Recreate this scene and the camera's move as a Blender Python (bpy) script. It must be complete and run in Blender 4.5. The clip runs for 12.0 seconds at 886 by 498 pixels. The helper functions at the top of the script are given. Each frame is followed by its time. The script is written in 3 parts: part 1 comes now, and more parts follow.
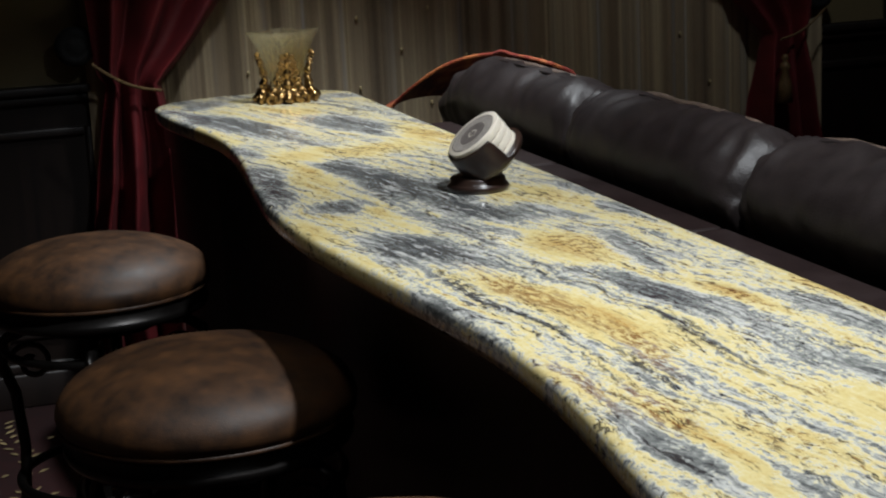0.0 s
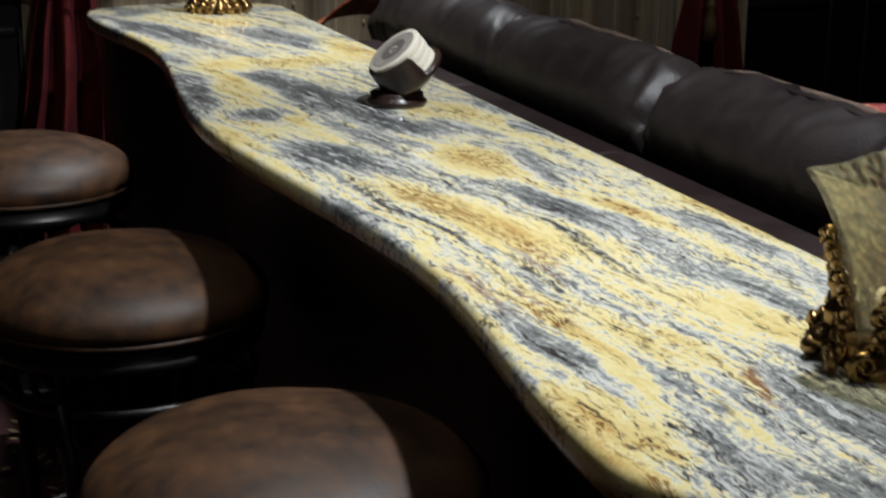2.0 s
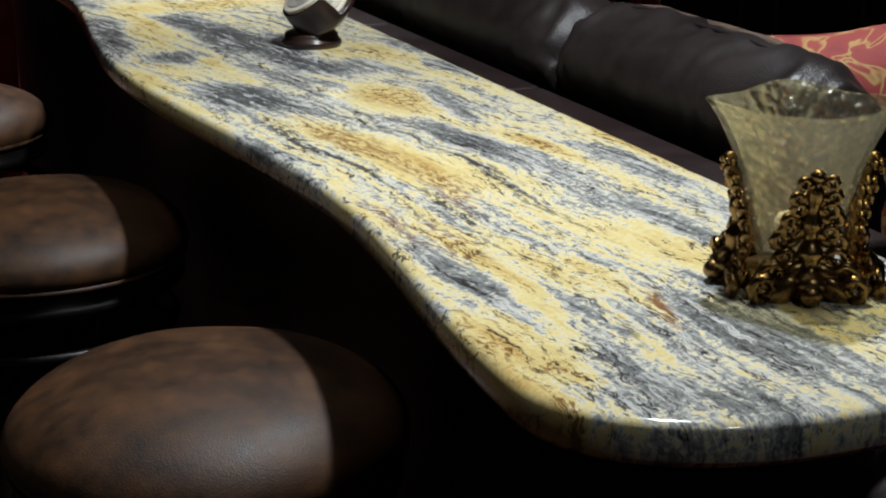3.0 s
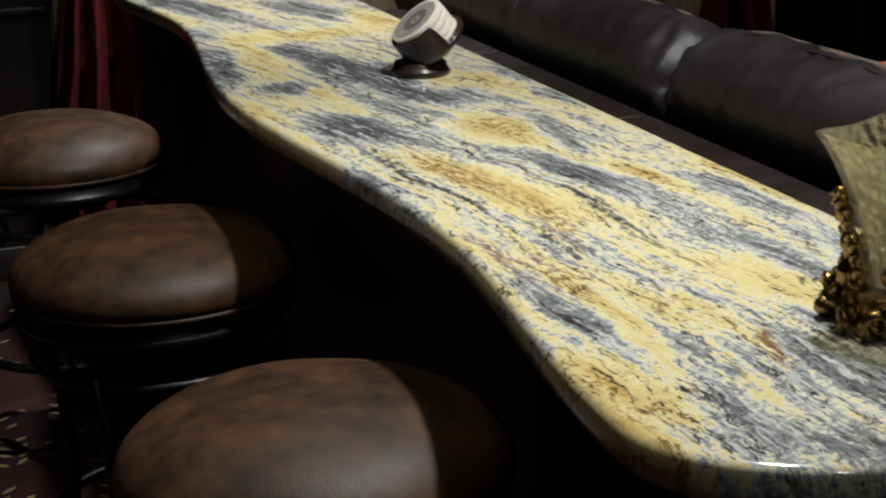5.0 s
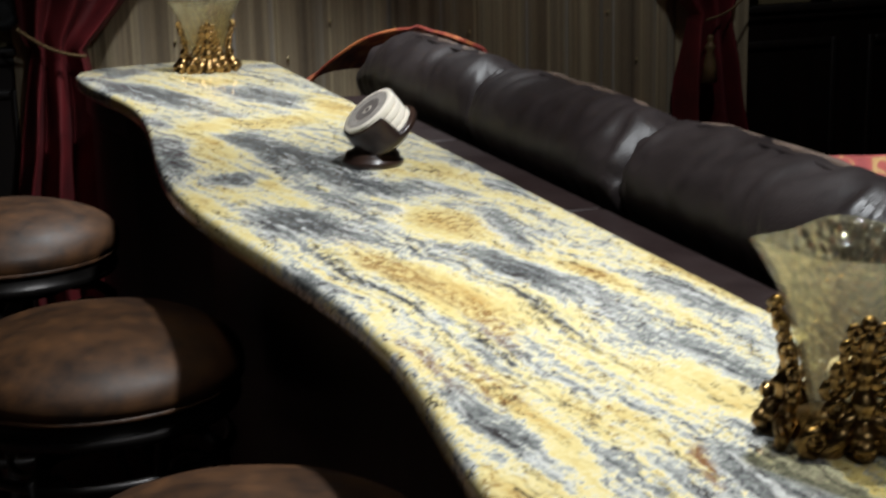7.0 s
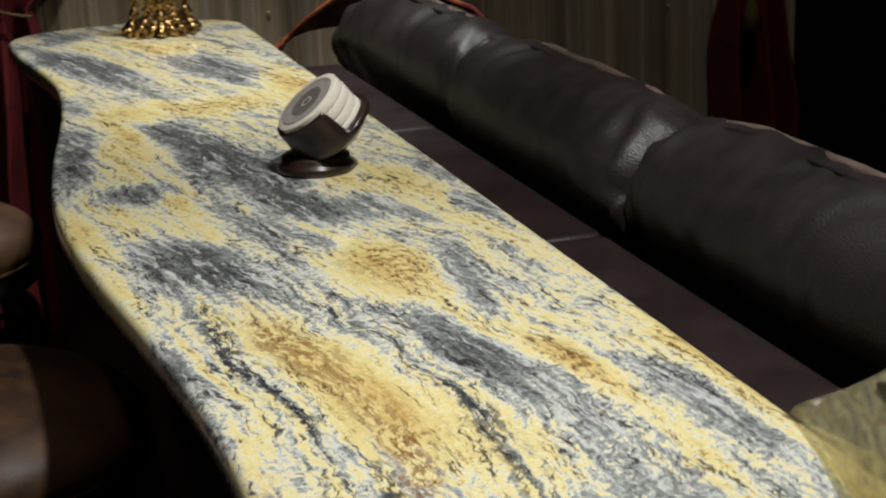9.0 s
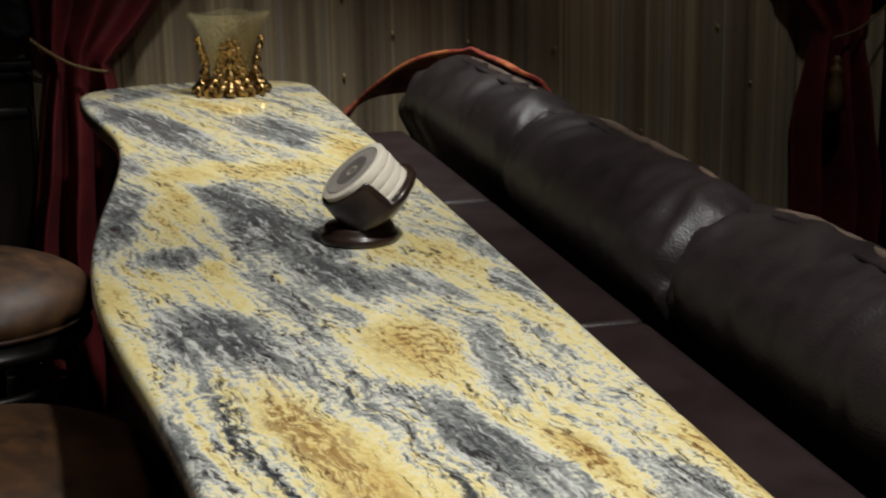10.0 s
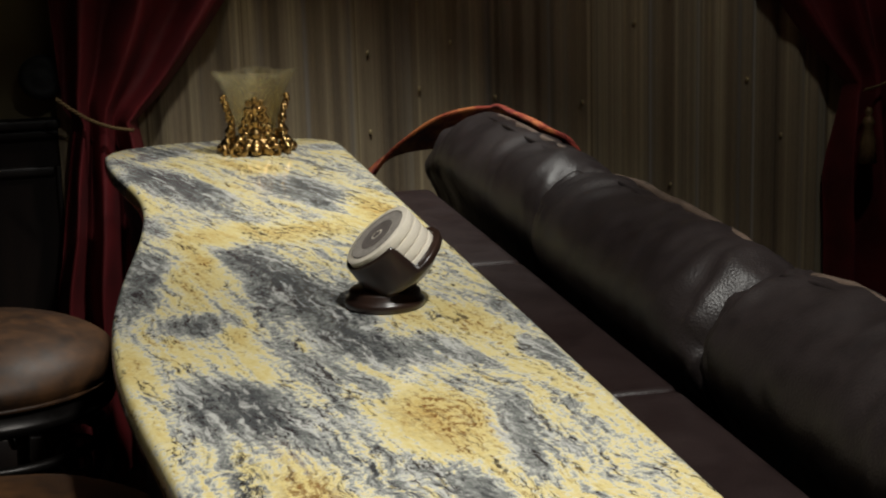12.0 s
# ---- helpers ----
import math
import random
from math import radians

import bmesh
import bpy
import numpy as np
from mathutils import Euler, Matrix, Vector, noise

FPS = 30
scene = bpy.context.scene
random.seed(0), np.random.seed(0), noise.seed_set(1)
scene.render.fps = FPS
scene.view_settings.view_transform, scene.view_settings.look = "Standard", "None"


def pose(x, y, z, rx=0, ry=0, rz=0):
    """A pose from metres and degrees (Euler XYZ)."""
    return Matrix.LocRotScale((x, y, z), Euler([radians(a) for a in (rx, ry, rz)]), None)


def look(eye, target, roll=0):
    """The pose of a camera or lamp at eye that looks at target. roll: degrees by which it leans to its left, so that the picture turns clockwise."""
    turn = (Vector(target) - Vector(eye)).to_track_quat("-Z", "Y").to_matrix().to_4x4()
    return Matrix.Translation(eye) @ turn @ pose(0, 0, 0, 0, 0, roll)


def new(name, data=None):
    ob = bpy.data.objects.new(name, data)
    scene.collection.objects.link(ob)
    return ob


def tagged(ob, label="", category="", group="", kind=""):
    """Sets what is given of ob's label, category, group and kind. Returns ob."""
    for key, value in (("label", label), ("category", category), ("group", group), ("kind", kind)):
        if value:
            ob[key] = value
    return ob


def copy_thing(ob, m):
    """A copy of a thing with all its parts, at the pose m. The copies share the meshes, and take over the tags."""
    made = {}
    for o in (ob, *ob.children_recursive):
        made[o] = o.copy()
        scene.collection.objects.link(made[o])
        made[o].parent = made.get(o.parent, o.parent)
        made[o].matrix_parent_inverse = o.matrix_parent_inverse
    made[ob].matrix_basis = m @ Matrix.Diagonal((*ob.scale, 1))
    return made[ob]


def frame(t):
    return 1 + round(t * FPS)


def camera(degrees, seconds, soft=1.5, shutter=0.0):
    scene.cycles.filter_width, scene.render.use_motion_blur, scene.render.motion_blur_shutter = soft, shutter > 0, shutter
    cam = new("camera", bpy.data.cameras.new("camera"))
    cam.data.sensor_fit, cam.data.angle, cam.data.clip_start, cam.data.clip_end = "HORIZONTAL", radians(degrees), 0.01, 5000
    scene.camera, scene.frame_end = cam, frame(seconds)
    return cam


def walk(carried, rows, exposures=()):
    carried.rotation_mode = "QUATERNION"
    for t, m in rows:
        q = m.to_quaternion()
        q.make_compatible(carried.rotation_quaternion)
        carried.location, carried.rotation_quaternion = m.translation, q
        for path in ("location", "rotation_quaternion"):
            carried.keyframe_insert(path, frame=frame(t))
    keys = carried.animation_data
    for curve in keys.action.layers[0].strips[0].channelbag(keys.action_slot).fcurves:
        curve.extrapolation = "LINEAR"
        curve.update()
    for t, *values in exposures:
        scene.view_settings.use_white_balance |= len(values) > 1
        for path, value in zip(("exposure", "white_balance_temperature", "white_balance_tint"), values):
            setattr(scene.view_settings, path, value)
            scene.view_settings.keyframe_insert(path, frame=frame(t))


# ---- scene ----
cam = camera(32.0, 12.0, soft=2.0, shutter=0.4)
PATH = [
    (0, (-0.966, -0.835, 1.379), (-0.391, 1.029, 0.935), -2.8),
    (0.5, (-1.016, -0.9, 1.377), (-0.36, 0.934, 0.921), -2.1),
    (1, (-1.043, -0.924, 1.382), (-0.325, 0.875, 0.882), 1.1),
    (1.5, (-1.004, -0.941, 1.403), (-0.392, 0.902, 0.925), -0.5),
    (2, (-0.963, -0.933, 1.373), (-0.316, 0.882, 0.838), 0.5),
    (2.5, (-0.95, -0.933, 1.352), (-0.257, 0.85, 0.769), 0.7),
    (2.7, (-0.958, -0.962, 1.368), (-0.241, 0.805, 0.765), 0.3),
    (4.3, (-0.958, -0.968, 1.376), (-0.228, 0.796, 0.781), -0.8),
    (4.5, (-0.963, -0.97, 1.388), (-0.27, 0.809, 0.791), -1.3),
    (5, (-0.947, -0.959, 1.385), (-0.355, 0.861, 0.806), -1.4),
    (5.5, (-0.945, -0.962, 1.394), (-0.423, 0.884, 0.83), -1.2),
    (6, (-0.94, -0.964, 1.381), (-0.436, 0.888, 0.818), -1.3),
    (6.5, (-0.92, -0.956, 1.386), (-0.386, 0.89, 0.831), -1.0),
    (7, (-0.869, -0.916, 1.396), (-0.253, 0.923, 0.911), -1.3),
    (7.2, (-0.833, -0.894, 1.39), (-0.198, 0.944, 0.925), -0.9),
    (8.8, (-0.628, -0.443, 1.395), (-0.007, 1.374, 0.837), -3.4),
    (9, (-0.58, -0.421, 1.386), (-0.033, 1.416, 0.814), -2.5),
    (9.5, (-0.508, -0.39, 1.38), (-0.017, 1.475, 0.849), -0.6),
    (10, (-0.504, -0.386, 1.388), (-0.064, 1.502, 0.897), -1.0),
    (10.5, (-0.508, -0.391, 1.388), (-0.124, 1.52, 0.939), -0.8),
    (11, (-0.51, -0.387, 1.387), (-0.118, 1.523, 0.945), -0.8),
    (11.5, (-0.503, -0.379, 1.392), (-0.125, 1.539, 0.968), -1.1),
    (12, (-0.491, -0.344, 1.398), (-0.083, 1.567, 0.969), -1.6),
]
walk(cam, [(t, look(eye, target, roll)) for t, eye, target, roll in PATH],
     [(0, 0.0, 5700, 10), (1, 0.15, 5700, 10), (2.7, 0.12, 5650, 10), (4.3, 0.05, 5800, 10), (5.5, 0.0, 5850, 10), (6.5, 0.2, 5750, 10), (7.2, 0.35, 5750, 10), (8.8, -0.15, 5950, 10), (10, -0.3, 6150, 10), (12, -0.3, 6300, 10)])

# ---- light: recessed ceiling spots over the counter, added fill spots, the rest left dark ----
world = bpy.data.worlds.new("world")
scene.world = world
world.use_nodes = True
world.node_tree.nodes["Background"].inputs[0].default_value = (0.55, 0.5, 0.45, 1)
world.node_tree.nodes["Background"].inputs[1].default_value = 0.004


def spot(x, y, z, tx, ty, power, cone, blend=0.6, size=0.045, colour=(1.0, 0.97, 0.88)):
    data = bpy.data.lights.new("downlight_or_fill", "SPOT")
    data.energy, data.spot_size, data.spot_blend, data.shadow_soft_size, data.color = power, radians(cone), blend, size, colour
    ob = new("downlight_or_fill", data)
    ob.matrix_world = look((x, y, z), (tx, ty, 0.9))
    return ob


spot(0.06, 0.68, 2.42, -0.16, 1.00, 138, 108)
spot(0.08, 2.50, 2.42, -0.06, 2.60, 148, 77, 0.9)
# no known fixture: added to brighten the right-hand wall and drape
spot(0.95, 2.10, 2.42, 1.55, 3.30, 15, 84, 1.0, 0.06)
# unseen lamp added to brighten the near slab edge and vase
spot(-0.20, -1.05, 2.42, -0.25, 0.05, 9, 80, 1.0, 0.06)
# fill added above the stools to lift the shaded side of the seats
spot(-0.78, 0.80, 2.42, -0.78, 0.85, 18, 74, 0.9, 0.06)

# ---- materials ----


class Nodes:
    """Short hand for a node material."""

    def __init__(self, name):
        self.mat = bpy.data.materials.new(name)
        self.mat.use_nodes = True
        self.tree = self.mat.node_tree
        self.bsdf = self.tree.nodes["Principled BSDF"]
        self.coord = self.add("ShaderNodeTexCoord").outputs["Object"]

    def add(self, kind, **values):
        node = self.tree.nodes.new(kind)
        for key, value in values.items():
            node.inputs[key.replace("_", " ")].default_value = value
        return node

    def link(self, a, b):
        self.tree.links.new(a, b)

    def mapped(self, scale=(1, 1, 1), loc=(0, 0, 0), rot=(0, 0, 0), vector=None):
        node = self.add("ShaderNodeMapping", Location=loc, Rotation=rot, Scale=scale)
        self.link(vector or self.coord, node.inputs["Vector"])
        return node.outputs[0]

    def noise(self, scale, detail=4, rough=0.55, vector=None, distortion=0.0):
        node = self.add("ShaderNodeTexNoise", Scale=scale, Detail=detail, Roughness=rough, Distortion=distortion)
        self.link(vector or self.coord, node.inputs["Vector"])
        return node.outputs["Fac"]

    def noise_colour(self, scale, detail=3, vector=None):
        node = self.add("ShaderNodeTexNoise", Scale=scale, Detail=detail)
        self.link(vector or self.coord, node.inputs["Vector"])
        return node.outputs["Color"]

    def ramp(self, fac, stops, mode="LINEAR"):
        node = self.add("ShaderNodeValToRGB")
        node.color_ramp.interpolation = mode
        el = node.color_ramp.elements
        while len(el) < len(stops):
            el.new(0.5)
        for e, (at, colour) in zip(el, stops):
            e.position = at
            e.color = (*colour, 1) if len(colour) == 3 else colour
        self.link(fac, node.inputs[0])
        return node.outputs[0]

    def math(self, kind, a, b=None, c=None, clamp=False):
        node = self.add("ShaderNodeMath")
        node.operation, node.use_clamp = kind, clamp
        for n, v in enumerate((a, b, c)):
            if v is None:
                continue
            if isinstance(v, (int, float)):
                node.inputs[n].default_value = v
            else:
                self.link(v, node.inputs[n])
        return node.outputs[0]

    def span(self, fac, a, b, lo=0.0, hi=1.0):
        node = self.add("ShaderNodeMapRange", From_Min=a, From_Max=b, To_Min=lo, To_Max=hi)
        node.interpolation_type = "SMOOTHSTEP"
        self.link(fac, node.inputs["Value"])
        return node.outputs[0]

    def vec(self, kind, a, b):
        node = self.add("ShaderNodeVectorMath")
        node.operation = kind
        for n, v in enumerate((a, b)):
            if isinstance(v, tuple):
                node.inputs[n].default_value = v
            else:
                self.link(v, node.inputs[n])
        return node.outputs["Value"] if kind == "LENGTH" else node.outputs[0]

    def mix(self, fac, a, b, kind="MIX"):
        node = self.add("ShaderNodeMix")
        node.data_type, node.blend_type = "RGBA", kind
        for socket, v in ((node.inputs[0], fac), (node.inputs[6], a), (node.inputs[7], b)):
            if isinstance(v, (int, float)):
                socket.default_value = v
            elif isinstance(v, tuple):
                socket.default_value = (*v, 1)
            else:
                self.link(v, socket)
        return node.outputs[2]

    def finish(self, colour=None, rough=None, metal=None, bump=None, strength=0.2, distance=0.01, **values):
        for key, v in (("Base Color", colour), ("Roughness", rough), ("Metallic", metal)):
            if v is None:
                continue
            if isinstance(v, (int, float)):
                self.bsdf.inputs[key].default_value = v
            elif isinstance(v, tuple):
                self.bsdf.inputs[key].default_value = (*v, 1)
            else:
                self.link(v, self.bsdf.inputs[key])
        if bump is not None:
            node = self.add("ShaderNodeBump", Strength=strength, Distance=distance)
            self.link(bump, node.inputs["Height"])
            self.link(node.outputs[0], self.bsdf.inputs["Normal"])
        for key, v in values.items():
            self.bsdf.inputs[key.replace("_", " ")].default_value = v
        return self.mat


def granite():
    g = Nodes("granite")
    parts = g.add("ShaderNodeSeparateXYZ")
    warp = g.vec("SUBTRACT", g.noise_colour(2.4, 3), (0.5, 0.5, 0.5))
    warped = g.vec("ADD", g.coord, g.vec("MULTIPLY", warp, (0.07, 0.20, 0.08)))
    mid = g.vec("SUBTRACT", g.noise_colour(13, 6), (0.5, 0.5, 0.5))
    warped = g.vec("ADD", warped, g.vec("MULTIPLY", mid, (0.024, 0.060, 0.04)))
    ragged = g.vec("SUBTRACT", g.noise_colour(75, 5), (0.5, 0.5, 0.5))
    warped = g.vec("ADD", warped, g.vec("MULTIPLY", ragged, (0.009, 0.014, 0.010)))
    g.link(warped, parts.inputs[0])
    x, y, z = parts.outputs
    # the bands lean more and more across the slab towards its far end
    across = g.math("ADD", x, g.math("MULTIPLY", y, g.math("MULTIPLY_ADD", y, 0.055, 0.025)))

    def banded(sx, sy, off, detail, rough):
        flow = g.add("ShaderNodeCombineXYZ")
        g.link(g.math("MULTIPLY_ADD", across, sx, off), flow.inputs[0])
        g.link(g.math("MULTIPLY_ADD", y, sy, off * 2.7), flow.inputs[1])
        g.link(g.math("MULTIPLY", z, 12.0), flow.inputs[2])
        return g.noise(1.0, detail, rough, flow.outputs[0])

    bands, bands2 = banded(10, 1.7, 0.0, 4, 0.55), banded(32, 3.8, 3.0, 5, 0.65)
    streak, fleck = banded(80, 4.5, 7.0, 6, 0.68), banded(170, 50, 13.0, 5, 0.75)
    blotch = g.noise(120, 5, 0.78)
    crystal = g.add("ShaderNodeTexVoronoi", Scale=210)
    g.link(warped, crystal.inputs["Vector"])
    facet = g.add("ShaderNodeSeparateXYZ")
    g.link(crystal.outputs["Color"], facet.inputs[0])
    total = g.math("MULTIPLY_ADD", bands2, 0.46, g.math("MULTIPLY_ADD", bands, 0.40, 0.168))
    # islands of grey (+) and of yellow (-): x, y, half widths, turn in degrees, weight
    for ix, iy, a, b, turn, weight in GREY_FAR + GREY_NEAR + YELLOW:
        at = g.mapped(loc=(ix, iy, 0), rot=(0, 0, radians(turn)), scale=(a, b, 1), vector=warped)
        at.node.vector_type = "TEXTURE"
        far = g.vec("LENGTH", g.vec("MULTIPLY", at, (1, 1, 0)), (0.0, 0.0, 0.0))
        total = g.math("ADD", total, g.span(far, 1.55, 0.3, 0.0, weight))
    total = g.math("MULTIPLY_ADD", g.math("SUBTRACT", streak, 0.5), 0.54, total)
    total = g.math("MULTIPLY_ADD", g.math("SUBTRACT", blotch, 0.5), 0.31, total)
    total = g.math("MULTIPLY_ADD", g.math("SUBTRACT", fleck, 0.5), 0.20, total)
    total = g.math("MULTIPLY_ADD", g.math("SUBTRACT", facet.outputs[0], 0.5), 0.09, total)
    colour = g.ramp(total, [
        (0.24, (0.46, 0.27, 0.08)), (0.36, (0.64, 0.48, 0.18)), (0.50, (0.73, 0.61, 0.28)), (0.575, (0.76, 0.66, 0.36)),
        (0.602, (0.74, 0.70, 0.54)), (0.628, (0.46, 0.465, 0.435)), (0.69, (0.25, 0.255, 0.24)), (0.83, (0.082, 0.085, 0.086)),
    ])
    yellow, grey = g.span(total, 0.58, 0.50), g.span(total, 0.58, 0.66)
    rust = g.math("MULTIPLY", g.span(fleck, 0.51, 0.58), g.span(banded(15, 4.5, 21.0, 5, 0.65), 0.45, 0.56))
    colour = g.mix(g.math("MULTIPLY", g.math("MULTIPLY", rust, yellow), 0.9), colour, (0.19, 0.085, 0.02))
    pale = g.span(banded(75, 9, 31.0, 6, 0.72), 0.52, 0.62)
    colour = g.mix(g.math("MULTIPLY", g.math("MULTIPLY", pale, grey), 0.8), colour, (0.66, 0.65, 0.61))
    inky = g.math("MULTIPLY", g.span(fleck, 0.56, 0.63), grey)
    colour = g.mix(g.math("MULTIPLY", inky, 0.7), colour, (0.03, 0.03, 0.04))
    # thin broken black veins
    for sx, sy, off, width in ((22, 2.6, 41.0, 0.020), (40, 5.0, 53.0, 0.016)):
        line = g.span(g.math("ABSOLUTE", g.math("SUBTRACT", banded(sx, sy, off, 5, 0.6), 0.5)), width, width * 0.25)
        broken = g.math("MULTIPLY", g.span(banded(18, 7, off + 5, 4, 0.65), 0.47, 0.56), g.span(fleck, 0.40, 0.50))
        colour = g.mix(g.math("MULTIPLY", g.math("MULTIPLY", line, broken), 0.9), colour, (0.028, 0.022, 0.024))
    for ix, iy, a, b, turn, weight in VEINS:
        at = g.mapped(loc=(ix, iy, 0), rot=(0, 0, radians(turn)), scale=(a, b, 1), vector=warped)
        at.node.vector_type = "TEXTURE"
        far = g.vec("LENGTH", g.vec("MULTIPLY", at, (1, 1, 0)), (0.0, 0.0, 0.0))
        body = g.math("MULTIPLY", g.span(far, 1.5, 0.4), g.span(g.math("MULTIPLY_ADD", fleck, 0.6, g.math("MULTIPLY", streak, 0.4)), 0.47, 0.53))
        colour = g.mix(g.math("MULTIPLY", body, abs(weight)), colour, (0.030, 0.031, 0.036) if weight > 0 else (0.20, 0.085, 0.02))
    return g.finish(colour, 0.11, bump=blotch, strength=0.02, distance=0.001, Specular_IOR_Level=0.5)


GREY_FAR = [
    (-0.405, 2.950, 0.045, 0.10, -44, 0.13), (-0.396, 2.588, 0.060, 0.20, 19, 0.20), (-0.154, 2.444, 0.065, 0.19, 10, 0.20),
    (-0.070, 2.930, 0.050, 0.08, 71, 0.15), (-0.462, 1.862, 0.034, 0.33, -7, 0.19), (-0.308, 1.812, 0.042, 0.18, 9, 0.17),
    (-0.260, 1.590, 0.062, 0.13, 15, 0.16), (-0.395, 1.536, 0.040, 0.06, -34, 0.14), (-0.388, 1.179, 0.064, 0.15, 12, 0.24),
    (-0.207, 1.378, 0.038, 0.10, 29, 0.19), (-0.116, 1.325, 0.022, 0.10, 14, 0.16), (-0.024, 1.270, 0.022, 0.09, 1, 0.15),
    (-0.128, 1.026, 0.024, 0.10, -4, 0.17),
]
GREY_NEAR = [
    (-0.059, 0.953, 0.045, 0.11, 7, 0.09), (-0.197, 0.841, 0.030, 0.10, 6, 0.11), (-0.174, 0.722, 0.030, 0.12, 6, 0.12),
    (-0.064, 0.656, 0.045, 0.10, 9, 0.11), (-0.435, 0.897, 0.016, 0.18, 5, 0.11), (-0.273, 1.191, 0.028, 0.15, 4, 0.05),
    (-0.406, 0.317, 0.030, 0.11, 0, 0.15), (-0.372, 0.098, 0.022, 0.15, -2, 0.12), (-0.225, 0.120, 0.032, 0.13, -5, 0.15),
    (-0.145, 0.560, 0.030, 0.17, 2, 0.08), (-0.331, -0.039, 0.030, 0.07, 21, 0.09), (-0.426, 0.000, 0.022, 0.06, 23, 0.10),
    (-0.120, 0.330, 0.025, 0.12, 4, 0.07),
]
YELLOW = [
    (-0.290, 2.060, 0.095, 0.17, -87, -0.20), (-0.188, 1.083, 0.052, 0.11, 10, -0.17), (-0.327, 0.796, 0.032, 0.18, 10, -0.13),
    (-0.069, 1.440, 0.034, 0.13, 17, -0.11), (-0.014, 0.758, 0.016, 0.19, 1, -0.13), (-0.122, 0.775, 0.022, 0.10, 5, -0.15),
    (-0.470, 1.330, 0.016, 0.10, 11, -0.13), (-0.275, 0.735, 0.030, 0.13, 10, -0.13), (-0.462, 0.075, 0.040, 0.12, 0, -0.20),
    (-0.375, 0.270, 0.014, 0.14, -2, -0.17), (-0.301, 0.274, 0.028, 0.11, 7, -0.13), (-0.180, 0.336, 0.036, 0.13, 10, -0.12),
    (-0.260, 2.760, 0.050, 0.13, 30, -0.14), (-0.060, 2.200, 0.050, 0.16, 5, -0.15), (-0.390, 1.780, 0.030, 0.20, -4, -0.12), (-0.355, 1.420, 0.028, 0.12, 4, -0.10),
]
VEINS = [
    (-0.387, 0.871, 0.016, 0.17, 5, 0.90), (-0.331, 0.404, 0.011, 0.07, 5, 0.95), (-0.373, 0.672, 0.010, 0.15, 0, 0.90),
    (-0.330, 0.552, 0.009, 0.14, 2, 0.85), (-0.234, 0.587, 0.007, 0.16, 4, 0.80), (-0.336, 0.225, 0.006, 0.12, -4, 0.75),
    (-0.284, 0.977, 0.007, 0.13, 16, 0.85), (-0.234, 0.707, 0.010, 0.09, 10, 0.85),
    (-0.327, 0.830, 0.026, 0.17, 10, -0.70), (-0.305, 0.623, 0.018, 0.08, -4, -0.75), (-0.280, 0.179, 0.009, 0.05, -17, -0.90),
    (-0.371, 0.432, 0.018, 0.08, -1, -0.75), (-0.413, 0.538, 0.018, 0.11, 3, -0.60), (-0.188, 1.083, 0.045, 0.09, 10, -0.45),
    (-0.122, 0.770, 0.014, 0.07, 5, -0.70),
]


def leather(name, dark, light, rough, grain_scale=420.0, bump=0.25, wear=6.0, gloss=0.4):
    g = Nodes(name)
    tone = g.noise(wear, 6, 0.65)
    small = g.noise(38, 4, 0.6)
    fac = g.math("MULTIPLY_ADD", small, 0.35, g.math("MULTIPLY", tone, 0.65))
    colour = g.ramp(fac, [(0.36, dark), (0.66, light)])
    cell = g.add("ShaderNodeTexVoronoi", Scale=grain_scale)
    g.link(g.coord, cell.inputs["Vector"])
    height = g.math("MULTIPLY_ADD", small, 1.2, cell.outputs["Distance"])
    return g.finish(colour, g.span(tone, 0.3, 0.7, rough - 0.06, rough + 0.08), bump=height, strength=bump, distance=0.0012, Specular_IOR_Level=gloss)


def fabric(name, dark, light, rough=0.85, sheen=0.3, scale=9.0, translucent=0.0):
    g = Nodes(name)
    weave = g.noise(1.0, 3, 0.6, g.mapped(scale=(900, 900, 260)))
    colour = g.ramp(g.math("MULTIPLY_ADD", weave, 0.4, g.math("MULTIPLY", g.noise(scale, 4), 0.6)), [(0.35, dark), (0.65, light)])
    return g.finish(colour, rough, bump=weave, strength=0.2, distance=0.0006, Sheen_Weight=sheen)


def plain(name, colour, rough, metal=0.0, vary=0.25, scale=30.0, bump=0.1):
    g = Nodes(name)
    n = g.math("MULTIPLY_ADD", g.noise(scale * 6, 4), 0.4, g.math("MULTIPLY", g.noise(scale, 4), 0.6))
    lo, hi = tuple(c * (1 - vary) for c in colour), tuple(min(1, c * (1 + vary)) for c in colour)
    return g.finish(g.ramp(n, [(0.3, lo), (0.7, hi)]), g.span(n, 0.3, 0.7, rough * 0.85, rough * 1.15), metal, bump=n, strength=bump, distance=0.002)


def wood(name, dark, light, rough=0.35, along=2):
    g = Nodes(name)
    scale = [26.0, 26.0, 26.0]
    scale[along] = 1.6
    n = g.noise(1.0, 6, 0.6, g.mapped(scale=tuple(scale)), 0.6)
    return g.finish(g.ramp(n, [(0.3, dark), (0.7, light)]), rough, bump=n, strength=0.12, distance=0.002)


def carpet_material():
    g = Nodes("carpet")
    pile = g.noise(700, 3, 0.7)
    tone = g.noise(7, 4)
    colour = g.ramp(g.math("MULTIPLY_ADD", pile, 0.4, g.math("MULTIPLY", tone, 0.6)), [(0.35, (0.035, 0.0035, 0.0035)), (0.65, (0.085, 0.008, 0.007))])
    return g.finish(colour, 0.95, bump=pile, strength=0.5, distance=0.004)


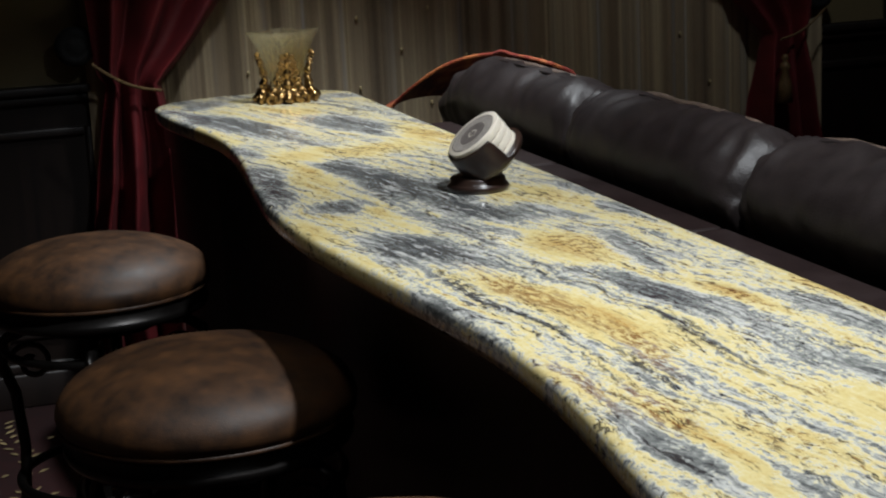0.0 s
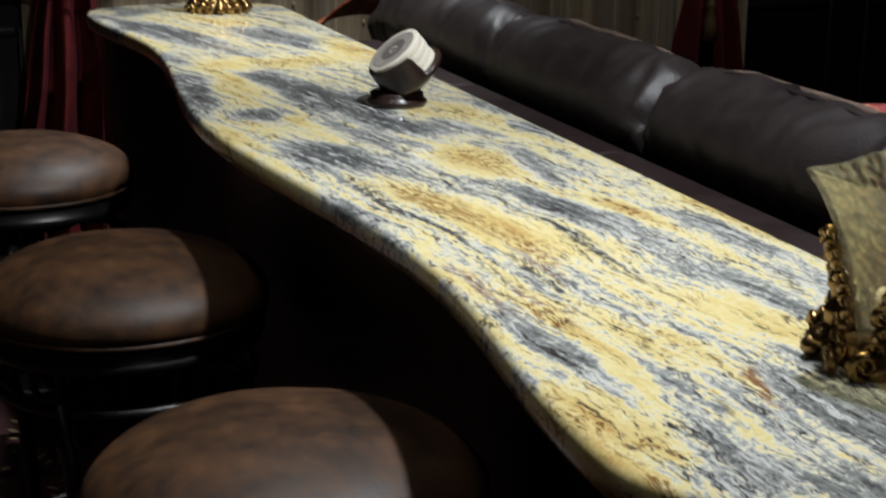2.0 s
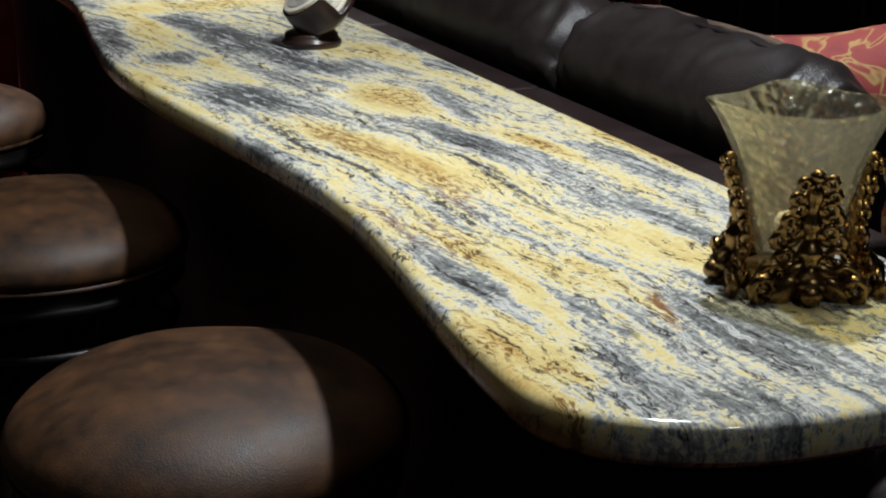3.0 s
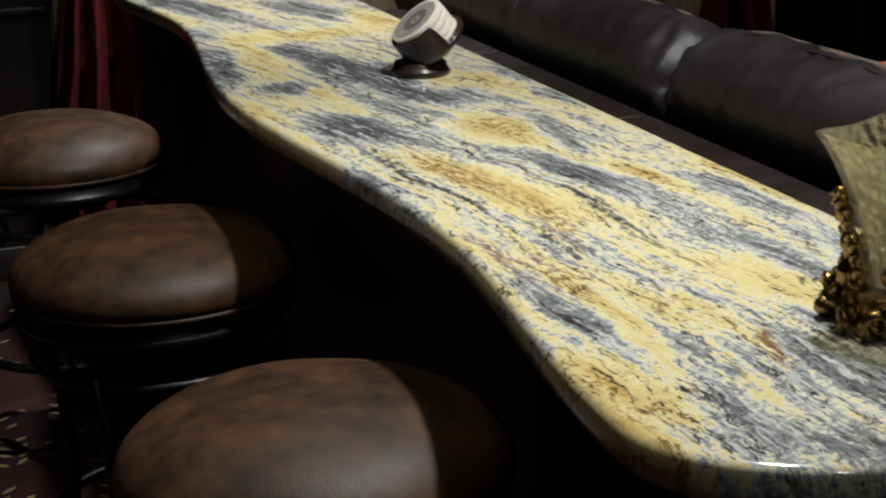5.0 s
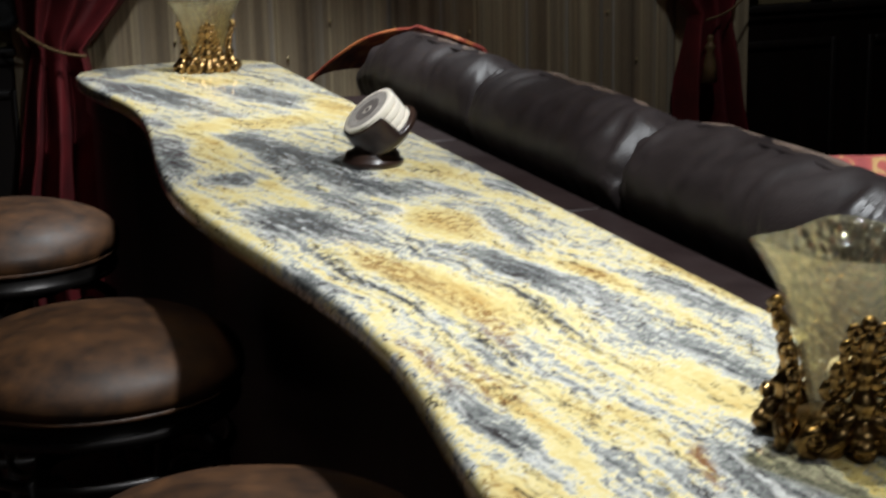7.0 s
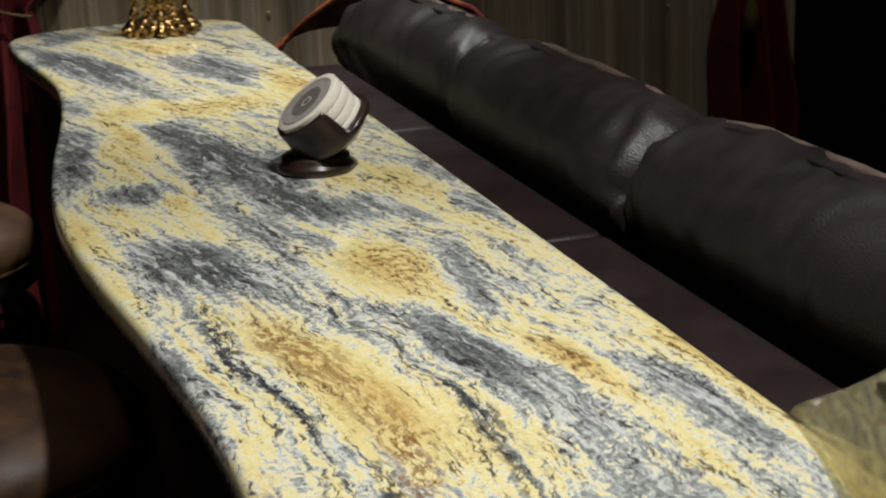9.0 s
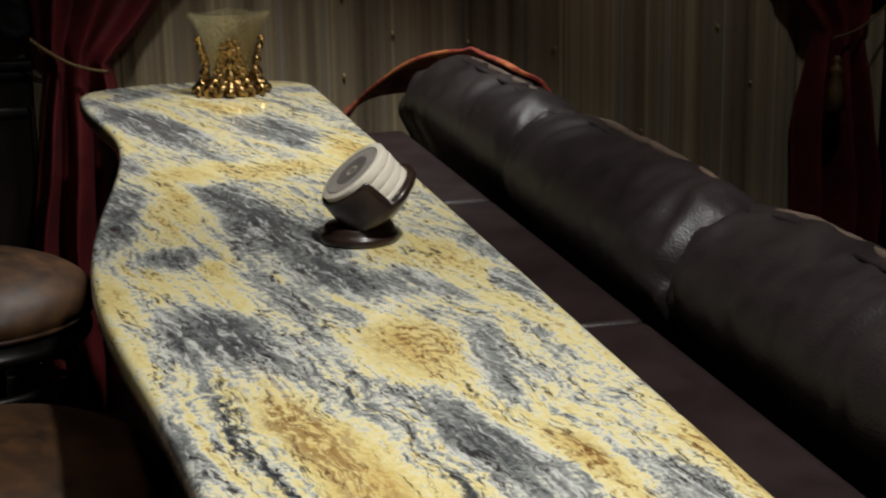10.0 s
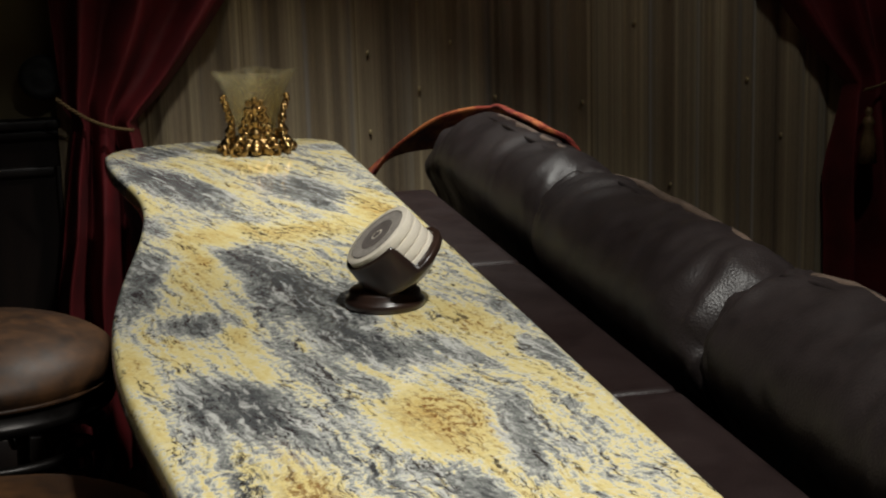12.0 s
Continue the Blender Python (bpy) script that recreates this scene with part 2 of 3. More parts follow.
def sheer_material():
    g = Nodes("sheer")
    stripes = g.noise(1.0, 3, 0.6, g.mapped(scale=(11, 1, 0.04)))
    thin = g.noise(1.0, 3, 0.65, g.mapped(scale=(90, 1, 0.12), loc=(4, 0, 0)))
    weave = g.noise(1.0, 2, 0.6, g.mapped(scale=(700, 700, 60)))
    fac = g.math("MULTIPLY_ADD", thin, 0.34, g.math("MULTIPLY", stripes, 0.74))
    colour = g.ramp(fac, [(0.38, (0.10, 0.068, 0.038)), (0.47, (0.25, 0.185, 0.11)), (0.56, (0.36, 0.28, 0.17)), (0.63, (0.60, 0.49, 0.29)), (0.70, (0.18, 0.11, 0.045))])
    colour = g.mix(0.25, colour, g.ramp(weave, [(0.3, (0.1, 0.075, 0.043)), (0.7, (0.38, 0.30, 0.19))]))
    return g.finish(colour, 0.6, bump=weave, strength=0.15, distance=0.001, Sheen_Weight=0.4)


def crackle_glass():
    g = Nodes("crackle_glass")
    cell = g.add("ShaderNodeTexVoronoi", Scale=75)
    g.link(g.coord, cell.inputs["Vector"])
    height = g.math("MULTIPLY_ADD", g.noise(45, 3), 1.0, cell.outputs["Distance"])
    mat = g.finish((0.99, 0.97, 0.87), 0.10, bump=height, strength=1.0, distance=0.006, Transmission_Weight=0.96, IOR=1.45)
    tree = mat.node_tree
    out = next(n for n in tree.nodes if n.bl_idname == "ShaderNodeOutputMaterial")
    solid_glass = out.inputs["Surface"].links[0].from_socket
    thin = tree.nodes.new("ShaderNodeBsdfTransparent")
    thin.inputs["Color"].default_value = (0.98, 0.94, 0.72, 1)
    frost = tree.nodes.new("ShaderNodeBsdfTranslucent")
    frost.inputs["Color"].default_value = (0.92, 0.88, 0.72, 1)
    both, milky = tree.nodes.new("ShaderNodeMixShader"), tree.nodes.new("ShaderNodeMixShader")
    both.inputs[0].default_value, milky.inputs[0].default_value = 0.68, 0.04
    tree.links.new(solid_glass, both.inputs[1])
    tree.links.new(thin.outputs[0], both.inputs[2])
    tree.links.new(both.outputs[0], milky.inputs[1])
    tree.links.new(frost.outputs[0], milky.inputs[2])
    tree.links.new(milky.outputs[0], out.inputs["Surface"])
    return mat


def throw_material():
    g = Nodes("throw")
    n = g.noise(1.0, 3, 0.6, g.mapped(scale=(22, 9, 14)))
    colour = g.ramp(n, [(0.38, (0.11, 0.007, 0.006)), (0.5, (0.20, 0.024, 0.008)), (0.6, (0.34, 0.10, 0.025))])
    return g.finish(colour, 0.85, bump=g.noise(500, 2), strength=0.3, distance=0.001)


def pillow_material():
    g = Nodes("pillow")
    n = g.noise(1.0, 2, 0.5, g.mapped(scale=(14, 14, 14)), 1.2)
    ring = g.math("ABSOLUTE", g.math("SUBTRACT", n, 0.52))
    colour = g.ramp(ring, [(0.0, (0.34, 0.21, 0.06)), (0.016, (0.28, 0.15, 0.04)), (0.028, (0.22, 0.020, 0.013)), (0.2, (0.17, 0.012, 0.010))])
    return g.finish(colour, 0.75, bump=g.noise(420, 2), strength=0.3, distance=0.001, Sheen_Weight=0.3)


GRANITE = granite()
SOFA_LEATHER = leather("sofa_leather", (0.0105, 0.0078, 0.0077), (0.023, 0.0172, 0.0167), 0.42, 330.0, 0.36, 6.0, 0.30)
SOFA_FLAT = leather("sofa_flat_leather", (0.013, 0.008, 0.0078), (0.023, 0.0145, 0.014), 0.40, 420.0, 0.2, 6.0, 0.22)
SUEDE = leather("suede_welt", (0.05, 0.035, 0.026), (0.12, 0.08, 0.058), 0.6)
SEAT_LEATHER = leather("seat_leather", (0.015, 0.0095, 0.007), (0.078, 0.034, 0.0115), 0.50, 500, 0.2, 13.0, 0.3)
IRON = plain("dark_iron", (0.013, 0.011, 0.010), 0.36, 0.6)
GOLD = plain("gilded_metal", (0.26, 0.165, 0.065), 0.30, 1.0, 0.5, 60.0)
BLACK_WOOD = wood("black_wood", (0.012, 0.007, 0.006), (0.035, 0.018, 0.012), 0.28)
PANEL_TRIM = wood("panel_trim_wood", (0.006, 0.004, 0.0035), (0.016, 0.009, 0.0065), 0.5)
PANEL_WOOD = wood("panel_wood", (0.005, 0.0035, 0.003), (0.014, 0.008, 0.006), 0.4)
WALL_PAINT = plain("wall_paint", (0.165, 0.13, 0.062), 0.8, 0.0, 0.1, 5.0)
# ceiling and side walls stay out of view; tones set to bounce fill light
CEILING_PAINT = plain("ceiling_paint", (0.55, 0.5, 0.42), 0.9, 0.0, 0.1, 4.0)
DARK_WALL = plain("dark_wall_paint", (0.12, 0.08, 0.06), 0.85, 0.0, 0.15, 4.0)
VELVET = fabric("red_velvet", (0.070, 0.0035, 0.006), (0.165, 0.009, 0.012), 0.7, 0.0)
SHEER = sheer_material()
CARPET = carpet_material()
LEAF = plain("carpet_leaf", (0.26, 0.19, 0.09), 0.95, 0.0, 0.6, 30.0)
BEAD = plain("bead_gold", (0.62, 0.50, 0.27), 0.22, 0.25, 0.1, 40.0)
KNOB_BLACK = plain("black_lacquer", (0.004, 0.004, 0.0045), 0.85, 0.0, 0.2, 20.0)
GLASS = crackle_glass()
STONE = plain("coaster_stone", (0.66, 0.60, 0.50), 0.7, 0.0, 0.08, 60.0)
PRINT = plain("coaster_print", (0.13, 0.11, 0.10), 0.7, 0.0, 0.4, 90.0)
PRINT_PALE = plain("coaster_print_pale", (0.30, 0.27, 0.24), 0.7, 0.0, 0.45, 260.0)
ROPE = plain("gold_rope", (0.19, 0.12, 0.05), 0.55, 0.3, 0.35, 120.0)
THROW = throw_material()
PILLOW = pillow_material()
WAX = plain("ivory_wax", (0.75, 0.65, 0.48), 0.5, 0.0, 0.06, 20.0)

# ---- mesh helpers ----


def part(name, bm, material, parent=None, label="", smooth=True):
    mesh = bpy.data.meshes.new(name)
    bmesh.ops.recalc_face_normals(bm, faces=bm.faces)
    for f in bm.faces:
        f.smooth = smooth
    bm.to_mesh(mesh)
    bm.free()
    mesh.materials.append(material)
    ob = new(name, mesh)
    if parent:
        ob.parent = parent
    if label:
        ob["label"] = label
    return ob


def thing(name, label, category, group="", kind="", at=None):
    ob = new(name)
    ob.empty_display_size = 0.05
    if at is not None:
        ob.matrix_world = at
    return tagged(ob, label, category, group, kind)


def box(x0, x1, y0, y1, z0, z1, bevel=0.0, bm=None, segments=2):
    own = bmesh.new()
    bmesh.ops.create_cube(own, size=1.0)
    for v in own.verts:
        v.co = ((v.co.x + 0.5) * (x1 - x0) + x0, (v.co.y + 0.5) * (y1 - y0) + y0, (v.co.z + 0.5) * (z1 - z0) + z0)
    if bevel:
        bmesh.ops.bevel(own, geom=own.edges[:], offset=bevel, segments=segments, affect="EDGES", profile=0.6)
    if bm is None:
        return own
    return join(bm, own)


def join(bm, own, m=None):
    made = [bm.verts.new(m @ v.co if m else v.co) for v in own.verts]
    own.verts.index_update()
    for f in own.faces:
        bm.faces.new([made[v.index] for v in f.verts])
    own.free()
    return bm


def lathe(profile, steps=48, squash=None, bm=None, m=None):
    """A turned form about z from (radius, height) pairs."""
    own = bmesh.new()
    rings = []
    for r, z in profile:
        if r < 1e-5:
            rings.append([own.verts.new((0, 0, z))])
        else:
            rings.append([own.verts.new((r * math.cos(a), r * math.sin(a), z)) for a in (2 * math.pi * i / steps for i in range(steps))])
    for a, b in zip(rings, rings[1:]):
        for i in range(steps):
            j = (i + 1) % steps
            if len(a) == 1 and len(b) > 1:
                own.faces.new((a[0], b[i], b[j]))
            elif len(b) == 1 and len(a) > 1:
                own.faces.new((a[i], a[j], b[0]))
            elif len(a) > 1:
                own.faces.new((a[i], a[j], b[j], b[i]))
    if bm is None and m is None:
        return own
    return join(bm or bmesh.new(), own, m)


def tube(points, radius, steps=10, bm=None, closed=False):
    """A round rod along points; radius a number or one for each point."""
    bm = bm or bmesh.new()
    pts = [Vector(p) for p in points]
    n = len(pts)
    radii = radius if isinstance(radius, (list, tuple)) else [radius] * n
    rings, up = [], Vector((0.31, 0.2, 0.93))
    for i, p in enumerate(pts):
        a, b = (pts[i - 1], pts[(i + 1) % n]) if closed else (pts[max(i - 1, 0)], pts[min(i + 1, n - 1)])
        way = (b - a).normalized()
        side = way.cross(up).normalized()
        top = side.cross(way)
        rings.append([bm.verts.new(p + radii[i] * (math.cos(t) * side + math.sin(t) * top)) for t in (2 * math.pi * k / steps for k in range(steps))])
    for i in range(n if closed else n - 1):
        a, b = rings[i], rings[(i + 1) % n]
        for k in range(steps):
            bm.faces.new((a[k], a[(k + 1) % steps], b[(k + 1) % steps], b[k]))
    if not closed:
        bm.faces.new(rings[0])
        bm.faces.new(rings[-1][::-1])
    return bm


def ball(bm, centre, r, stretch=(1, 1, 1), turn=None, seg=8):
    own = bmesh.new()
    bmesh.ops.create_uvsphere(own, u_segments=seg, v_segments=max(5, seg * 2 // 3), radius=r)
    m = Matrix.Translation(centre) @ (turn or Matrix()) @ Matrix.Diagonal((*stretch, 1))
    return join(bm, own, m)


def sheet(nu, nv, place):
    """A grid of nu by nv cells, its corners given by place(u, v) for u, v in 0..1."""
    bm = bmesh.new()
    rows = [[bm.verts.new(place(i / nu, j / nv)) for i in range(nu + 1)] for j in range(nv + 1)]
    for a, b in zip(rows, rows[1:]):
        for i in range(nu):
            bm.faces.new((a[i], a[i + 1], b[i + 1], b[i]))
    return bm


# ---- the room ----
X0, X1, Y0, Y1, TOP = -2.4, 4.2, -2.6, 3.62, 2.5
tagged(part("floor", box(X0, X1, Y0, Y1, -0.05, 0.0), CARPET), "dark red patterned carpet floor with pale leaf sprigs", "floor", kind="structure")
tagged(part("ceiling", box(X0, X1, Y0, Y1, TOP, TOP + 0.1), CEILING_PAINT), "plain dim painted ceiling", "ceiling", kind="structure")
wall_north = tagged(part("wall_north", box(X0 - 0.12, X1 + 0.12, Y1, Y1 + 0.12, 0, TOP), WALL_PAINT, smooth=False), "beige painted wall behind the curtains", "wall", kind="structure")
# side and back walls are unseen, added to enclose the room
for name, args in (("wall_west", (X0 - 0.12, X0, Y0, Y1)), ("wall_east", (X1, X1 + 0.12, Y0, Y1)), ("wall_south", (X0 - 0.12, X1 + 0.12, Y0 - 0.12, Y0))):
    tagged(part(name, box(*args, 0, TOP), DARK_WALL, smooth=False), "unseen dark painted wall added to close in the dim room", "wall", kind="structure")


def wainscot(name, x0, x1):
    ob = thing(name, "black-stained panelled wainscot with moulded chair rail", "wainscot", kind="structure")
    part("backing", box(x0, x1, Y1 - 0.014, Y1, 0.0, 0.87), PANEL_WOOD, ob, smooth=False)
    rail = box(x0, x1, Y1 - 0.05, Y1, 0.895, 0.92, 0.006)
    box(x0, x1, Y1 - 0.034, Y1, 0.868, 0.896, 0.008, rail)
    part("chair_rail", rail, PANEL_TRIM, ob)
    base = box(x0, x1, Y1 - 0.03, Y1, 0.0, 0.10, 0.006)
    box(x0, x1, Y1 - 0.022, Y1, 0.10, 0.13, 0.008, base)
    part("baseboard", base, PANEL_TRIM, ob)
    n = max(1, round((x1 - x0) / 0.55))
    w = (x1 - x0) / n
    for i in range(n):
        a, b = x0 + i * w + 0.06, x0 + (i + 1) * w - 0.06
        bm = bmesh.new()
        for x, y, z0, z1 in ((a, a + 0.025, 0.2, 0.8), (b - 0.025, b, 0.2, 0.8)):
            box(x, y, Y1 - 0.03, Y1 - 0.013, z0, z1, 0.006, bm)
        for z in (0.2, 0.775):
            box(a + 0.026, b - 0.026, Y1 - 0.03, Y1 - 0.013, z, z + 0.025, 0.006, bm)
        part("panel_moulding", bm, PANEL_TRIM, ob)
    return ob


wainscot("wainscot_west", X0, -0.55)
wainscot("wainscot_east", 1.6, X1)

tagged(part("trim", box(1.96, 2.03, Y1 - 0.03, Y1, 0.922, TOP, 0.008), PANEL_TRIM), "narrow dark wooden pilaster above the chair rail", "trim", kind="structure")

# ---- sheer curtain with beads ----
SHEER_Y = 3.55


def fold(x):
    return 0.014 * math.sin(x * 41 + 1.5 * math.sin(x * 7.1)) + 0.007 * math.sin(x * 97 + 2.2 * math.sin(x * 11)) + 0.004 * noise.noise(Vector((x * 60, 0, 0)))


def sheer_at(u, v):
    x = -0.62 + 2.3 * u
    return (x, SHEER_Y + fold(x) * (1 + 0.15 * math.sin(3 * v)), 0.03 + 2.4 * v)


sheer = tagged(part("sheer_curtain", sheet(460, 10, sheer_at), SHEER), "taupe striped sheer curtain with small gold beads", "curtain")
bead_mesh = None
rng = random.Random(4)
for i in range(17):
    x = -0.30 + i * 0.115 + rng.uniform(-0.02, 0.02)
    for k in range(4):
        if rng.random() < 0.3:
            continue
        z = 0.55 + k * 0.26 + (0.13 if i % 2 else 0.0) + rng.uniform(-0.05, 0.05)
        at = (x, SHEER_Y + fold(x) - 0.008, z)
        if bead_mesh is None:
            bm = lathe([(0, -0.009), (0.0025, -0.008), (0.0045, -0.003), (0.0045, 0.0015), (0.0025, 0.005), (0.0, 0.006)], 8)
            ob = part("bead", bm, BEAD, sheer)
            bead_mesh = ob.data
        else:
            ob = new("bead", bead_mesh)
            ob.parent = sheer
        ob.location = at

# ---- red drapes with ropes ----
MID = 0.505


def drape(name, side):
    """side -1: hung at the low-x end; 1: its mirror image."""
    def edges(z):
        if z > 0.92:
            k = z - 0.92
            inner = -0.43 + 0.36 * (1 - math.exp(-k / 0.36)) + 0.12 * k
            outer = -0.60 - 0.02 * math.sin(min(1, k) * 3)
        else:
            k = 0.92 - z
            inner = -0.43 + 0.050 * math.sin(min(1.57, k * 5)) - 0.04 * k
            outer = -0.58 - 0.07 * min(1, k * 2.2)
        return outer, inner

    def at(u, v):
        z = 0.02 + 2.42 * v
        a, b = edges(z)
        pinch = math.exp(-((z - 0.92) / 0.16) ** 2)
        x = a + (b - a) * u
        deep = 0.056 - 0.024 * pinch
        y = 3.46 + deep * math.sin(u * 2 * math.pi * 3.2 + 0.7 * math.sin(z * 3) + 0.6 + 1.1 * math.sin(u * 5)) + 0.006 * math.sin(u * 39 + z * 3) + 0.01 * noise.noise(Vector((u * 9, z * 5, side)))
        x += 0.006 * noise.noise(Vector((u * 7, z * 7, 3)))
        return (x if side < 0 else 2 * MID - x, y, z)

    ob = thing(name, "dark red velvet drape tied back with a gold rope", "drape", "red drapes")
    part("drape_cloth", sheet(110, 70, at), VELVET, ob)

    def mirror(x):
        return x if side < 0 else 2 * MID - x

    rope = bmesh.new()
    start, end = Vector((mirror(-0.615), 3.42, 0.985)), Vector((mirror(-0.44), 3.385, 0.905))
    for strand in (0, math.pi):
        pts = []
        for i in range(61):
            t = i / 60
            p = start.lerp(end, t) - Vector((0, 0, 0.018 * math.sin(math.pi * t)))
            pts.append(p + 0.0026 * Vector((math.cos(t * 60 + strand) * 0.5, math.sin(t * 60 + strand), math.cos(t * 60 + strand))))
        tube(pts, 0.0026, 6, rope)
    part("rope", rope, ROPE, ob, "twisted gold rope tie")
    if side < 0:
        return ob
    tassel = lathe([(0, 0.0), (0.007, -0.002), (0.012, -0.014), (0.007, -0.022), (0.013, -0.03), (0.018, -0.042), (0.011, -0.052), (0.02, -0.09), (0.024, -0.15), (0.0, -0.15)], 16)
    for v in tassel.verts:
        v.co += Vector((mirror(-0.455), 3.385, 0.86))
    part("tassel", tassel, ROPE, ob, "gold tassel")
    return ob


drape("drape", -1)
drape("drape", 1)


def holdback(x):
    ob = thing("curtain_holdback", "round black turned holdback knob on the wall", "curtain holdback", "holdbacks", at=pose(x, Y1, 1.028, 90))
    part("rosette", lathe([(0, 0.125), (0.02, 0.124), (0.03, 0.118), (0.034, 0.122), (0.046, 0.116), (0.053, 0.108), (0.055, 0.10), (0.05, 0.093), (0.02, 0.09), (0, 0.09)], 40), KNOB_BLACK, ob)
    part("stem", lathe([(0, 0.092), (0.012, 0.092), (0.010, 0.05), (0.012, 0.01), (0.026, 0.006), (0.028, 0.0), (0, 0.0)], 24), KNOB_BLACK, ob)
    return ob


holdback(-0.648)
holdback(2 * MID + 0.648)

# ---- the counter ----
TOPZ, THICK = 0.905, 0.036


def wave(y):
    """The stool-side edge of the slab."""
    for a, b, xa, xb in WAVES:
        if y <= b or b > 2.9:
            return xa + (xb - xa) * (0.5 - 0.5 * math.cos(math.pi * min(1.0, max(0.0, (y - a) / (b - a)))))


# swells and hollows of that edge: from y, to y, x at each
WAVES = ((0.05, 0.62, -0.479, -0.434), (0.62, 1.50, -0.434, -0.510), (1.50, 2.36, -0.510, -0.449), (2.36, 2.98, -0.449, -0.509))


def counter_outline():
    pts = []
    far, near = 3.14, -0.088
    pts += [(0.0, near + 0.03), (0.0, far - 0.20)]
    for i in range(1, 13):                       # sofa-side far corner
        a = math.pi / 2 * i / 12
        pts.append((-0.11 + 0.11 * math.cos(a), far - 0.16 + 0.11 * math.sin(a) + 0.02 * i / 12))
    for i in range(1, 10):
        t = i / 10
        pts.append((-0.12 - 0.28 * t, far - 0.03 + 0.034 * math.sin(math.pi * (0.35 + 0.5 * t))))
    pts += [(-0.43, far - 0.032), (-0.474, far - 0.062), (-0.501, far - 0.102), (-0.511, far - 0.145)]
    y = far - 0.19
    while y > 0.07:
        pts.append((wave(y), y))
        y -= 0.03
    for i in range(0, 25):                       # near corner, a squarish quarter round
        a = math.pi / 2 * i / 24
        pts.append((-0.25 - 0.2288 * math.cos(a) ** 0.89, 0.06 - 0.158 * math.sin(a) ** 0.89))
    pts += [(-0.16, near - 0.012), (-0.03, near - 0.012)]
    return pts


def slab():
    bm = bmesh.new()
    outline = counter_outline()
    n = len(outline)
    mid = Vector((-0.24, 1.5))
    normals = []
    for i in range(n):
        a, b = Vector(outline[i - 1]), Vector(outline[(i + 1) % n])
        d = (b - a).normalized()
        normals.append(Vector((d.y, -d.x)))
    r = 0.012
    rows = []
    for inset, z in ((r, TOPZ), (r * 0.55, TOPZ - 0.0012), (r * 0.2, TOPZ - 0.0045), (0, TOPZ - r), (0, TOPZ - THICK + 0.006), (0.004, TOPZ - THICK)):
        rows.append([bm.verts.new((x - k.x * inset, y - k.y * inset, z)) for (x, y), k in zip(outline, normals)])
    for a, b in zip(rows, rows[1:]):
        for i in range(n):
            bm.faces.new((a[i], a[(i + 1) % n], b[(i + 1) % n], b[i]))
    for ring in (rows[0], rows[-1]):
        face = bm.faces.new(ring)
        bmesh.ops.triangulate(bm, faces=[face])
    return bm


counter = thing("bar_counter", "wavy-edged polished granite bar counter, yellow, grey and black", "bar counter")
part("granite_top", slab(), GRANITE, counter, "polished yellow and grey streaked granite slab")


def inset(y):
    k = min(1, max(0, (y - 2.0) / 0.6))
    return 0.105 - 0.065 * k


def base_body(grow, z0, z1):
    bm = bmesh.new()
    ys = [0.24 - grow + (2.84 + 2 * grow) * i / 60 for i in range(61)]
    rows = [[bm.verts.new(p) for p in ((wave(y) + inset(y) - grow, y, z0), (wave(y) + inset(y) - grow, y, z1), (-0.012, y, z1), (-0.012, y, z0))] for y in ys]
    for a, b in zip(rows, rows[1:]):
        for k in range(4):
            bm.faces.new((a[k], a[(k + 1) % 4], b[(k + 1) % 4], b[k]))
    bm.faces.new(rows[0])
    bm.faces.new(rows[-1][::-1])
    return bm


part("base_panel", base_body(0.0, 0.0, TOPZ - THICK), PANEL_WOOD, counter, "black-stained wooden base under the slab", smooth=False)
part("plinth", base_body(0.012, 0.0, 0.10), BLACK_WOOD, counter, smooth=False)
part("frieze", base_body(0.010, 0.80, TOPZ - THICK - 0.003), BLACK_WOOD, counter, smooth=False)

# ---- bar stools ----


